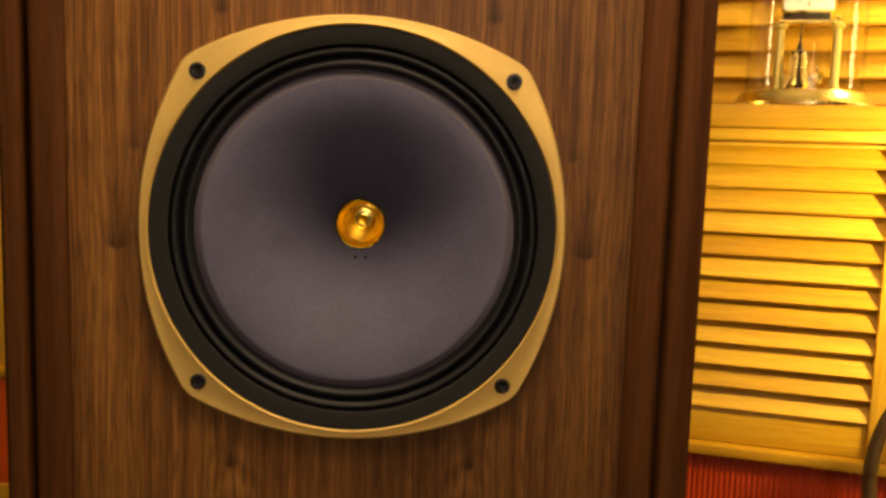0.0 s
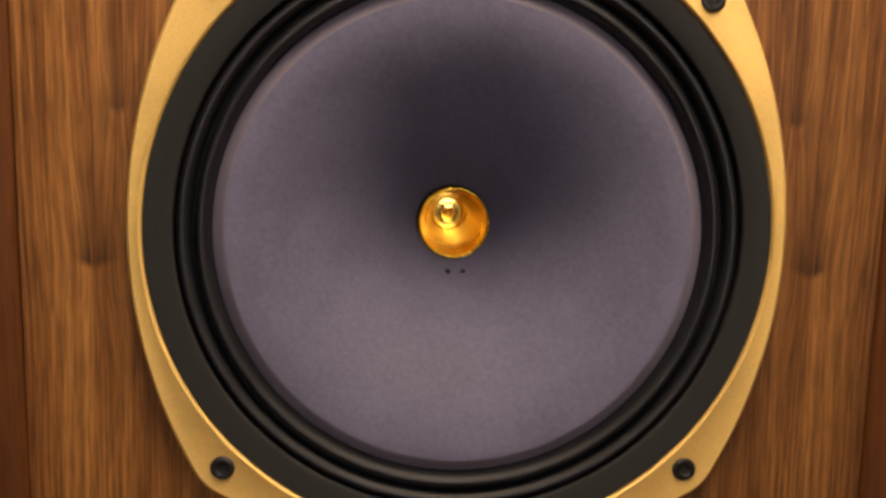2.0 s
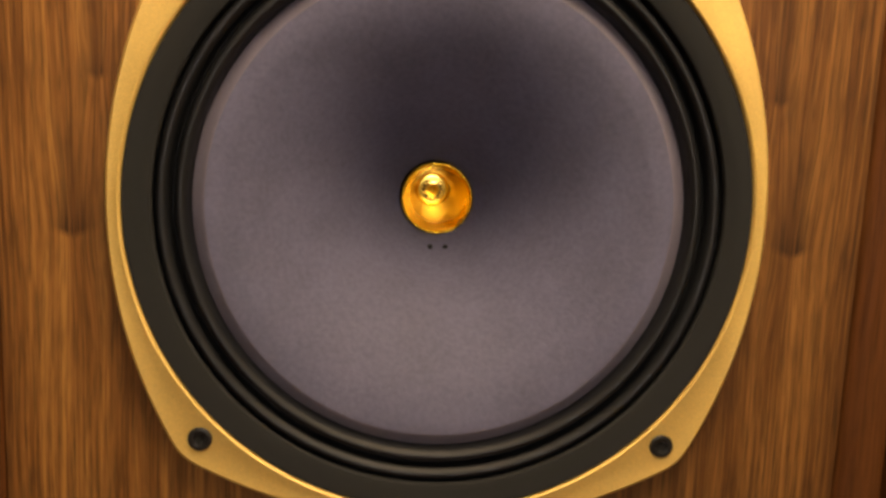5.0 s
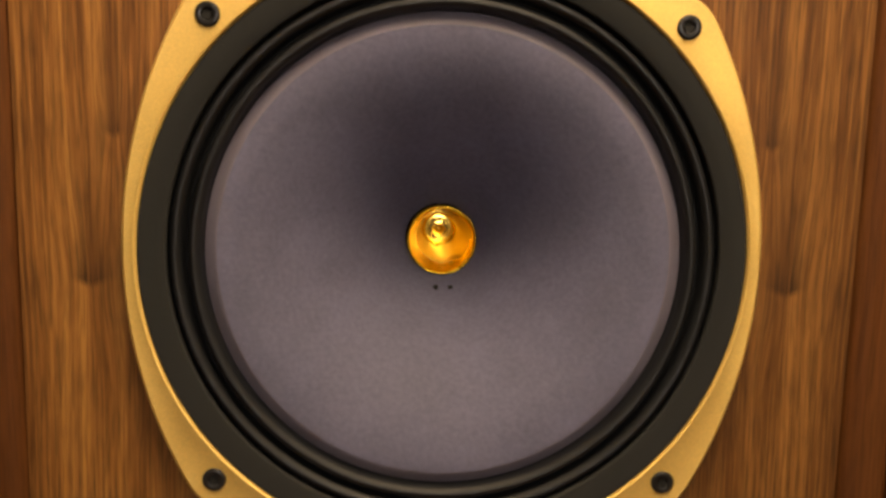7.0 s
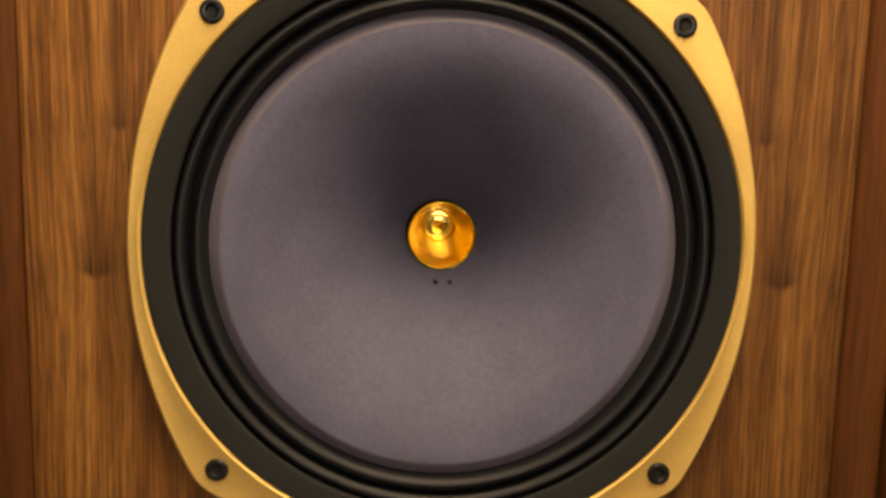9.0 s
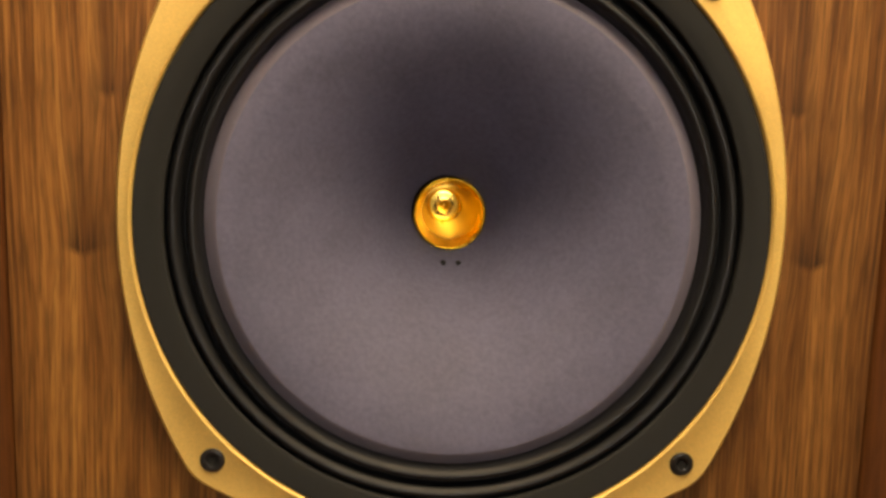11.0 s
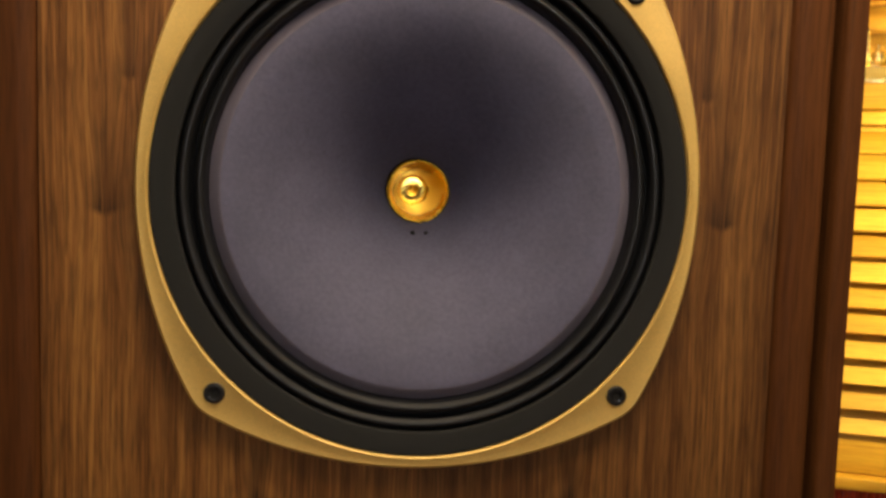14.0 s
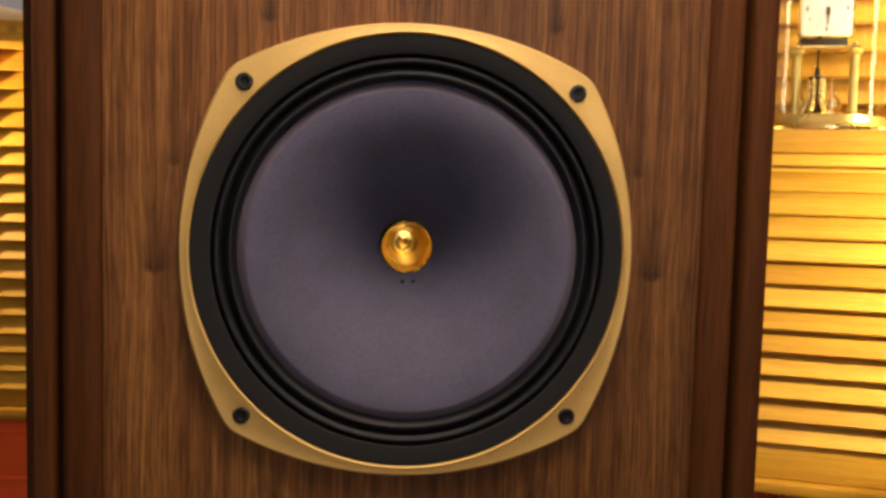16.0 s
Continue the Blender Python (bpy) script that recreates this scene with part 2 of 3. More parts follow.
# ---- shapes ----
def part(name, bm, material, parent=None, label="", smooth=True):
    """One mesh object from a bmesh, under a thing or under a part."""
    mesh = bpy.data.meshes.new(name)
    bmesh.ops.recalc_face_normals(bm, faces=bm.faces)
    bm.to_mesh(mesh)
    bm.free()
    mesh.materials.append(material)
    if smooth:
        mesh.shade_smooth()
        mesh.set_sharp_from_angle(angle=radians(38))
    ob = new(name, mesh)
    ob.parent = parent
    return tagged(ob, label=label)


def thing(name, place, label, category, group="", turn=0.0):
    ob = new(name)
    ob.matrix_world = pose(*place, 0, 0, turn)
    ob.empty_display_size = 0.05
    return tagged(ob, label, category, group)


def box(x0, x1, y0, y1, z0, z1, edge=0.002, steps=2, bm=None):
    bm = bm or bmesh.new()
    m = Matrix.LocRotScale(((x0 + x1) / 2, (y0 + y1) / 2, (z0 + z1) / 2), None, (x1 - x0, y1 - y0, z1 - z0))
    vs = bmesh.ops.create_cube(bm, size=1, matrix=m)["verts"]
    if edge:
        es = list({e for v in vs for e in v.link_edges})
        bmesh.ops.bevel(bm, geom=es, offset=edge, segments=steps, affect="EDGES", profile=0.5)
    return bm


def lathe(profile, seg=96, axis="Y", centre=(0, 0, 0), bm=None):
    """A profile of (radius, along) turned about an axis through centre."""
    bm = bm or bmesh.new()
    rings = []
    for r, a in profile:
        ring = []
        for i in range(1 if r < 1e-6 else seg):
            t = 2 * math.pi * i / seg
            c, s = r * math.cos(t), r * math.sin(t)
            p = (c, a, s) if axis == "Y" else (c, s, a)
            ring.append(bm.verts.new(Vector(p) + Vector(centre)))
        rings.append(ring)
    for a, b in zip(rings, rings[1:]):
        n = max(len(a), len(b))
        for i in range(n):
            quad = [a[i % len(a)], a[(i + 1) % len(a)], b[(i + 1) % len(b)], b[i % len(b)]]
            quad = list(dict.fromkeys(quad))
            if len(quad) > 2:
                bm.faces.new(quad)
    return bm


def tube(points, radius, seg=14, bm=None):
    """A round tube along a line of points."""
    bm = bm or bmesh.new()
    pts, rings = [Vector(p) for p in points], []
    for i, p in enumerate(pts):
        way = (pts[min(i + 1, len(pts) - 1)] - pts[max(i - 1, 0)]).normalized()
        side = way.orthogonal().normalized() if i == 0 else (side - way * side.dot(way)).normalized()
        up = way.cross(side)
        rings.append([bm.verts.new(p + radius * (side * math.cos(t) + up * math.sin(t))) for t in (2 * math.pi * k / seg for k in range(seg))])
    for a, b in zip(rings, rings[1:]):
        for k in range(seg):
            bm.faces.new([a[k], a[(k + 1) % seg], b[(k + 1) % seg], b[k]])
    bm.faces.new(rings[0]), bm.faces.new(rings[-1])
    return bm


def glide(points, n=10):
    """A smooth line through points."""
    pts, out = [Vector(p) for p in points], []
    for i in range(len(pts) - 1):
        a, b, c, d = pts[max(i - 1, 0)], pts[i], pts[i + 1], pts[min(i + 2, len(pts) - 1)]
        for k in range(n):
            t = k / n
            out.append(0.5 * (2 * b + (c - a) * t + (2 * a - 5 * b + 4 * c - d) * t * t + (3 * b - a - 3 * c + d) * t ** 3))
    return out + [pts[-1]]


def profiled(outline, z0, z1, bm=None):
    """An outline in x and y drawn upright from z0 to z1, closed."""
    bm = bm or bmesh.new()
    low, high = ([bm.verts.new((x, y, z)) for x, y in outline] for z in (z0, z1))
    n = len(outline)
    for i in range(n):
        bm.faces.new([low[i], low[(i + 1) % n], high[(i + 1) % n], high[i]])
    bm.faces.new(low), bm.faces.new(high)
    return bm


def hull(points):
    pts = sorted(set(points))
    def half(seq):
        out = []
        for p in seq:
            while len(out) > 1 and (out[-1][0] - out[-2][0]) * (p[1] - out[-2][1]) - (out[-1][1] - out[-2][1]) * (p[0] - out[-2][0]) <= 0:
                out.pop()
            out.append(p)
        return out[:-1]
    return half(pts) + half(pts[::-1])


# ---- room ----
def slab(name, x0, x1, y0, y1, z0, z1, material, label):
    ob = part(name, box(x0, x1, y0, y1, z0, z1, 0), material, None, smooth=False)
    return tagged(ob, label, name.split("_")[0], kind="structure")


slab("floor", -2.6, 2.6, SOUTH - 0.1, 1.9, -0.1, 0.0, BOARDS, "brown wooden floor of the listening room")
slab("ceiling", -2.6, 2.6, SOUTH - 0.1, 1.9, CEILING, CEILING + 0.1, CEILING_PAINT, "plain cream painted ceiling")
slab("wall_north", -2.6, 2.6, 1.8, 1.9, 0.0, CEILING, PLASTER, "pale blue-grey wall behind the cabinets")
# unseen window, added to light horn and cone from the front
WX0, WX1, WZ0, WZ1 = ADDED_WINDOW
south = slab("wall_south", -2.6, WX0, SOUTH - 0.1, SOUTH, 0.0, CEILING, WHITE, "beige wall with an added window behind the camera")
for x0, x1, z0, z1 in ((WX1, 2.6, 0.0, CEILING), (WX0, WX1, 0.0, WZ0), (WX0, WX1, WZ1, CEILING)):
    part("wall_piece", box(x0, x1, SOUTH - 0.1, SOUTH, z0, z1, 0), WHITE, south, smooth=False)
window = tagged(part("window_1", box(WX0, WX1, SOUTH - 0.07, SOUTH - 0.03, WZ0, WZ0 + 0.05, 0.003), ENAMEL), "white-framed window, unseen, added with bright daylight behind", "window", kind="structure")
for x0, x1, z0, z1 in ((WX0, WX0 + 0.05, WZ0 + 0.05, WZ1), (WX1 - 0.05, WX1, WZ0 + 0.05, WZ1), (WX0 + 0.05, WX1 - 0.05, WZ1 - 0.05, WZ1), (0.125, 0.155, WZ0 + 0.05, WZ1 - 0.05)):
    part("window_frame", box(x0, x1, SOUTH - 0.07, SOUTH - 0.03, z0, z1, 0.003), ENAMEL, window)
tagged(part("backdrop", box(WX0 - 0.6, WX1 + 0.6, SOUTH - 0.62, SOUTH - 0.6, WZ0 - 0.6, WZ1 + 0.6, 0), ADDED_SKY, smooth=False), "plain bright sky, unseen, glowing outside the added window", "sky", kind="structure")
slab("wall_east", 2.5, 2.6, SOUTH, 1.8, 0.0, CEILING, WHITE, "plain beige wall")
slab("wall_west", -2.6, -2.5, SOUTH, 1.8, 0.0, CEILING, WHITE, "plain beige wall")


def pendant_lamp(place, r):
    x, y, z = place
    ob = thing("pendant_lamp", (x, y, CEILING), "round glowing globe lamp, unseen, hanging from the ceiling", "pendant lamp", "globe lamps")
    drop = z - CEILING
    part("canopy", lathe([(0.0, -0.001), (0.05, -0.001), (0.05, -0.012), (0.015, -0.03), (0.0, -0.031)], 32, "Z"), BRASS, ob)
    part("cord", lathe([(0.003, -0.03), (0.003, drop + r + 0.03)], 10, "Z"), DARK, ob)
    part("cap", lathe([(0.0, drop + r + 0.032), (0.02, drop + r + 0.030), (0.036, drop + r), (0.032, drop + r - 0.008), (0.0, drop + r - 0.008)], 32, "Z"), BRASS, ob)
    globe = [(r * math.sin(a), drop - r * math.cos(a)) for a in np.linspace(0.0, math.pi - 0.16, 24)]
    part("globe", lathe(globe, 48, "Z"), LIT, ob, "glowing warm white globe").visible_shadow = False


pendant_lamp(KEY, 0.28)
# a second globe, added out of view as the front fill's body
pendant_lamp(FRONT_FILL, 0.12)

# ---- loudspeaker ----
ZC = 0.80          # height of the driver's axis
HALF = 0.1385      # half the distance between the screws
TALL = 1.32
speaker = thing("loudspeaker", (0, 0, 0), "large walnut floorstanding loudspeaker with a gold-rimmed round driver", "loudspeaker")


def with_hole(x0, x1, y0, y1, z0, z1, radius, seg=96):
    """A board with a round hole on the driver's axis."""
    bm = bmesh.new()
    def rim(y):
        inner, outer = [], []
        for i in range(seg):
            t = 2 * math.pi * i / seg
            c, s = math.cos(t), math.sin(t)
            k = min((x1 if c > 0 else x0) / c if abs(c) > 1e-6 else 1e9, ((z1 if s > 0 else z0) - ZC) / s if abs(s) > 1e-6 else 1e9)
            inner.append(bm.verts.new((radius * c, y, ZC + radius * s)))
            outer.append(bm.verts.new((k * c, y, ZC + k * s)))
        return inner, outer
    fi, fo = rim(y0)
    bi, bo = rim(y1)
    for i in range(seg):
        j = (i + 1) % seg
        for a, b in ((fi, fo), (bo, bi), (bi, fi), (fo, bo)):
            bm.faces.new([a[i], a[j], b[j], b[i]])
    return bm


BAFFLE = 0.2540   # a narrow groove is left between board and uprights
part("baffle", with_hole(-BAFFLE, BAFFLE, 0.0, 0.025, 0.09, TALL - 0.06, 0.172), WALNUT, speaker, "bookmatched walnut veneer baffle", smooth=False)


def stile(side):
    """An upright moulding: rounded step, flat, groove, bead."""
    prof = [(0.2470, 0.012), (0.2470, 0.0016), (0.2550, 0.0016), (0.2555, -0.0004), (0.2572, -0.0022), (0.2605, -0.0040), (0.2650, -0.0052), (0.2665, -0.0052), (0.2790, -0.0052), (0.2818, -0.0048), (0.2842, -0.0034), (0.2852, -0.0010),
            (0.2854, 0.016), (0.2924, 0.016), (0.2925, -0.0020), (0.2938, -0.0052), (0.2956, -0.0066), (0.2966, -0.0066), (0.3060, -0.0066), (0.3072, -0.0066), (0.3074, 0.0545), (0.296, 0.0545), (0.296, 0.021), (0.262, 0.021)]
    return profiled([(side * x, y) for x, y in prof], 0.09, TALL - 0.03)


for side in (-1, 1):
    part("stile", stile(side), STAINED, speaker, "dark-stained moulded upright")
    x0, x1 = sorted((side * 0.301, side * (0.3415 if side > 0 else 0.337)))
    part("side_panel", box(x0, x1, 0.0535, 0.50, 0.0605, TALL - 0.03, 0), STAINED, speaker, smooth=False)
part("back_panel", box(-0.2995, 0.2995, 0.47, 0.495, 0.06, TALL - 0.03, 0.002), STAINED, speaker)
part("top_panel", box(-0.350, 0.350, -0.03, 0.51, TALL - 0.029, TALL, 0.006, 3), STAINED, speaker)
part("bottom_rail", box(-0.2555, 0.2555, -0.008, 0.025, 0.062, 0.089, 0.003), STAINED, speaker)
part("top_rail", box(-0.2555, 0.2555, -0.008, 0.025, TALL - 0.059, TALL - 0.0295, 0.003), STAINED, speaker)
part("plinth", box(-0.348, 0.348, -0.02, 0.505, 0.0, 0.06, 0.006, 3), STAINED, speaker)

AXIS = (0, 0, ZC)


def chassis_ring():
    """The gold frame: flat sides drawn out to four lobes, with a rounded outer and inner edge."""
    pts = []
    for k in range(4):
        c, s = round(math.cos(k * math.pi / 2)), round(math.sin(k * math.pi / 2))
        outline = [(0.1915 - 0.2988 + 0.2988 * math.cos(t), 0.2988 * math.sin(t)) for t in np.radians(np.linspace(-28.5, 28.5, 121))]
        outline += [(0.1287 + 0.030 * math.cos(t), 0.1287 + 0.030 * math.sin(t)) for t in np.radians(np.linspace(0, 358, 180))]
        pts += [(round(float(c * x - s * z), 7), round(float(s * x + c * z), 7)) for x, z in outline]
    edge = hull(pts)
    bm = bmesh.new()
    # by angle, so that the outer edge and the round inner edge pair up
    seg = 240
    def reach(t):
        c, s = math.cos(t), math.sin(t)
        best = 0.0
        for (ax, ay), (bx, by) in zip(edge, edge[1:] + edge[:1]):
            den = c * (by - ay) - s * (bx - ax)
            if abs(den) > 1e-12:
                u = (s * ax - c * ay) / den
                if -1e-6 <= u <= 1 + 1e-6:
                    best = max(best, c * (ax + u * (bx - ax)) + s * (ay + u * (by - ay)))
        return best
    reaches = [reach(2 * math.pi * i / seg) for i in range(seg)]
    rows = [(0.0, 0.0), (0.0, -0.0065), (0.0006, -0.0085), (0.0022, -0.0098)]
    inner = [(0.1846, -0.0098), (0.1841, -0.0101), (0.1834, -0.0097), (0.1828, -0.0083), (0.1824, -0.0058), (0.1822, 0.0)]
    rings = []
    for inset, y in rows:
        rings.append([bm.verts.new(((reaches[i] - inset) * math.cos(2 * math.pi * i / seg), y, ZC + (reaches[i] - inset) * math.sin(2 * math.pi * i / seg))) for i in range(seg)])
    for r, y in inner:
        rings.append([bm.verts.new((r * math.cos(2 * math.pi * i / seg), y, ZC + r * math.sin(2 * math.pi * i / seg))) for i in range(seg)])
    for a, b in zip(rings, rings[1:]):
        for i in range(seg):
            bm.faces.new([a[i], a[(i + 1) % seg], b[(i + 1) % seg], b[i]])
    return bm


ring = part("chassis_ring", chassis_ring(), GOLD, speaker, "satin gold cast driver frame")
for sx in (-1, 1):
    for sz in (-1, 1):
        at = (sx * HALF, 0, ZC + sz * HALF)
        head = [(0.0, -0.0101), (0.0032, -0.0101), (0.0036, -0.0110), (0.0042, -0.0113), (0.0058, -0.0113), (0.0067, -0.0110), (0.0072, -0.0103), (0.0072, -0.0095)]
        screw = part("screw", lathe(head, 32, "Y", at), BLACK, ring, "black socket-head screw")
        hexa = lathe([(0.0034, -0.0112), (0.0031, -0.0104), (0.0, -0.0103)], 6, "Y", at)
        part("socket", hexa, HOLE, screw)

part("gasket", lathe([(0.1821, 0.004), (0.1821, -0.0080), (0.1815, -0.0087), (0.1674, -0.0079), (0.1666, -0.0074), (0.1662, -0.0062), (0.1661, -0.0048), (0.1672, -0.0040)], 160, "Y", AXIS), GASKET, speaker, "matt black gasket ring")


def surround():
    """Two rounded rolls with dark valleys beside them."""
    prof = [(0.1670, -0.0050), (0.1663, -0.0048), (0.1660, -0.0010), (0.1657, 0.0024)]
    for centre, half, y, rise in ((0.1614, 0.0041, 0.0008, 0.0062), (0.1505, 0.0038, 0.0014, 0.0058)):
        for k in range(15):
            a = math.pi * k / 14
            prof.append((centre + half * math.cos(a), y - rise * math.sin(a)))
        prof.append((centre - half - 0.0006, y + 0.0030))
        if centre > 0.155:
            prof += [(centre - half - 0.0013, y + 0.0036), (centre - half - 0.0022, y + 0.0030)]
    return lathe(prof + [(0.1452, 0.0075)], 160, "Y", AXIS)


part("surround", surround(), RUBBER, speaker, "black double-roll surround")
RIM_IN, RIM_Y = 0.1376, 0.0002
rim = part("cone_rim", lathe([(0.1466, 0.0074), (0.1462, 0.0062), (0.1452, 0.0052), (0.1430, 0.0036), (0.1404, 0.0017), (0.1388, 0.0006), (RIM_IN, RIM_Y)], 160, "Y", AXIS), RIM, speaker, "mauve-grey glued cone edge")


def cone_depth(r):
    crease = 0.00004 * math.exp(-((r - 0.1290) / 0.0012) ** 2)
    return RIM_Y + crease + 0.0895 * ((RIM_IN - r) / (RIM_IN - 0.0262)) ** 1.85


cone = part("cone", lathe([(RIM_IN, RIM_Y)] + [(r, cone_depth(r)) for r in np.linspace(RIM_IN - 0.0010, 0.0256, 92)] + [(0.0250, 0.0925), (0.0246, 0.0935)], 160, "Y", AXIS), PAPER, speaker, "grey-mauve pressed paper cone")
for sx in (-1, 1):
    x = sx * 0.0052 + 0.0024
    r = 0.0335
    drop = lathe([(0.0, -0.0012), (0.0012, -0.0010), (0.0019, 0.0002), (0.0019, 0.0020)], 14, "Y", (x, cone_depth(r) - 0.001, ZC - r))
    part("lead_bump", drop, HOLE, cone)

# the gold horn at the middle, with a plate of small holes at its bottom
HY = 0.0890
DEEP = (0.0012, 0.0, ZC - 0.0010)   # the horn sits a hair off the ring's middle
horn_prof = [(0.0248, HY + 0.03), (0.0248, HY + 0.0012)]
horn_prof += [(0.0238 + 0.0010 * math.cos(a), HY - 0.0012 * math.sin(a)) for a in np.linspace(0.0, math.pi, 9)]
for k in range(1, 25):
    u = k / 24
    horn_prof.append((0.0227 - 0.0096 * u ** 0.9, HY + 0.0025 + 0.0705 * u))
horn = part("horn", lathe(horn_prof, 96, "Y", DEEP), HORN, speaker, "polished gold horn throat")
plate_y = HY + 0.0730
plate_prof = [(0.0135, plate_y + 0.0006), (0.0118, plate_y - 0.0002), (0.0090, plate_y - 0.0001), (0.0060, plate_y - 0.0003), (0.0030, plate_y - 0.0006)]
plate_prof += [(0.0025 * math.cos(a), plate_y - 0.0006 - 0.0017 * math.sin(a)) for a in np.linspace(0.15, math.pi / 2 - 0.05, 8)] + [(0.0, plate_y - 0.0023)]
plate = part("phase_plate", lathe(plate_prof, 64, "Y", DEEP), POLISHED, horn, "gold plate with a domed middle and a ring of small holes")
for k in range(14):
    a = 2 * math.pi * (k + random.uniform(-0.2, 0.2)) / 14
    r, size = 0.0064 + random.uniform(-0.0005, 0.0005), random.uniform(0.0007, 0.0012)
    part("vent_hole", lathe([(0.0, -0.0004), (size, -0.0004), (size, 0.002)], 10, "Y", (DEEP[0] + r * math.cos(a), plate_y - 0.0004, DEEP[2] + r * math.sin(a))), HOLE, plate)


# ---- louvred cabinets ----
def slat_mesh(width):
    """A thin slat, tilted, with rounded edges; its middle lies at the origin."""
    tilt, deep, thick = radians(58), 0.0550, 0.0065
    c, s = math.cos(tilt), math.sin(tilt)
    prof = []
    for u, v in ((-0.5, -0.3), (-0.485, -0.5), (0.485, -0.5), (0.5, -0.3), (0.5, 0.3), (0.485, 0.5), (-0.485, 0.5), (-0.5, 0.3)):
        a, b = u * deep, v * thick
        prof.append((a * c - b * s * -1 * -1, a * s + b * c))
    bm = bmesh.new()
    ends = [[bm.verts.new((x, y, z)) for y, z in prof] for x in (-width / 2, width / 2)]
    n = len(prof)
    for i in range(n):
        bm.faces.new([ends[0][i], ends[0][(i + 1) % n], ends[1][(i + 1) % n], ends[1][i]])
    bm.faces.new(ends[0]), bm.faces.new(ends[1])
    return bm


def louvred_door(parent, x0, x1, z0, z1, count, bottom=0.062, top=0.036, stile_w=0.047, name="louvred_door"):
    """A frame with tilted slats. Its front lies at y = 0; x0 to x1 and z0 to z1 are its outer edges."""
    door = part(name, box(x0, x0 + stile_w, 0.0, 0.028, z0, z1, 0.002), PINE_UP, parent, "pine louvred door, lit by a warm lamp")
    part("door_stile", box(x1 - stile_w, x1, 0.0, 0.028, z0, z1, 0.002), PINE_UP, door)
    part("door_rail", box(x0 + stile_w, x1 - stile_w, 0.001, 0.027, z1 - top, z1, 0.002), PINE, door)
    part("door_rail", box(x0 + stile_w, x1 - stile_w, 0.012, 0.027, z0, z0 + bottom, 0.002), PINE, door)
    low, high = z0 + bottom, z1 - top
    step = (high - low) / count
    first = part("slat", slat_mesh(x1 - x0 - 2 * stile_w + 0.004), PINE, door)
    mid = (x0 + x1) / 2
    first.location = (mid, 0.0205, low + step * 0.5)
    for k in range(1, count):
        more = new("slat", first.data)
        more.parent = door
        more.location = (mid + random.uniform(-0.0005, 0.0005), 0.0205 + random.uniform(-0.0007, 0.0007), low + step * (k + 0.5))
        more.rotation_euler = (random.uniform(-0.02, 0.02), 0, 0)
    return door


# the right one stands turned, behind the loudspeaker
RIGHT = (0.586, 0.70, 0.0)
right = thing("louvred_cabinet", RIGHT, "pine cabinet with a louvred door above a ribbed red front", "cabinet", "louvred cabinets", turn=-20)
part("shelf", box(-0.36, 0.80, -0.040, 0.30, 0.9295, 0.968, 0.003), PINE, right, "thick pine shelf board")
part("ledge", box(-0.345, 0.80, -0.010, 0.03, 0.343, 0.363, 0.003), PINE, right, "pine ledge over the red front")
louvred_door(right, -0.345, 0.335, 0.364, 0.929, 12, bottom=0.067, top=0.020)
part("lip", box(-0.297, 0.287, -0.004, 0.010, 0.8985, 0.9045, 0.0015), PINE, right)
part("side_panel", box(-0.36, -0.346, 0.0, 0.30, 0.0, 0.929, 0.002), PINE_UP, right)
part("side_panel", box(0.78, 0.80, 0.0, 0.30, 0.0, 0.929, 0.002), PINE_UP, right)
part("mid_panel", box(0.336, 0.779, 0.006, 0.026, 0.364, 0.929, 0.002), PINE_UP, right)
part("back_panel", box(-0.345, 0.779, 0.285, 0.299, 0.0, 0.929, 0.001), PINE_UP, right)
ribbed = part("ribbed_front", box(-0.345, 0.779, 0.012, 0.03, 0.0, 0.342, 0.001), RED, right, "red ribbed plastic front")


def rib_mesh(high):
    prof = [(0.0042 * math.cos(math.pi * k / 6), -0.0042 * math.sin(math.pi * k / 6)) for k in range(7)]
    return profiled(prof, 0, high)


rib = part("rib", rib_mesh(0.340), RED, ribbed)
rib.location = (-0.34, 0.0125, 0.0)
for k in range(1, 118):
    more = new("rib", rib.data)
    more.parent, more.location = ribbed, (-0.34 + 0.0094 * k, 0.0125, 0.0)

shutter = thing("louvred_shutter", (0.586 + 0.342 * 0.235, 0.70 + 0.94 * 0.235, 0.968), "pine louvred shutter standing behind the clock", "shutter", turn=-20)
louvred_door(shutter, -0.32, 0.62, 0.0, 0.62, 11, bottom=0.014, top=0.042, name="shutter_frame")
part("backing", box(-0.32, 0.62, 0.045, 0.055, 0.0, 0.62, 0.001), PINE_UP, shutter)

# the left one stands farther back, square to the loudspeaker
LEFT = (-0.775, 1.02, 0.0)
left = thing("louvred_cabinet", LEFT, "pine cabinet with a tall louvred door above a red cloth front", "cabinet", "louvred cabinets", turn=-3)
part("shelf", box(-0.30, 0.62, -0.040, 0.30, 1.1165, 1.153, 0.003), PINE, left, "thick pine shelf board")
part("shelf_nosing", box(-0.30, 0.62, -0.110, -0.0405, 1.101, 1.138, 0.003), PINE, left, "deep pine nosing under the shelf edge")
part("ledge", box(-0.29, 0.61, -0.010, 0.03, 0.372, 0.394, 0.003), PINE, left)
louvred_door(left, -0.048, 0.55, 0.395, 1.116, 18, bottom=0.040, top=0.010)
part("side_panel", box(-0.30, -0.28, 0.0, 0.30, 0.0, 1.116, 0.002), PINE_UP, left)
part("side_panel", box(0.60, 0.62, 0.0, 0.30, 0.0, 1.116, 0.002), PINE_UP, left)
part("mid_panel", box(-0.279, -0.049, 0.006, 0.026, 0.395, 1.116, 0.002), PINE_UP, left)
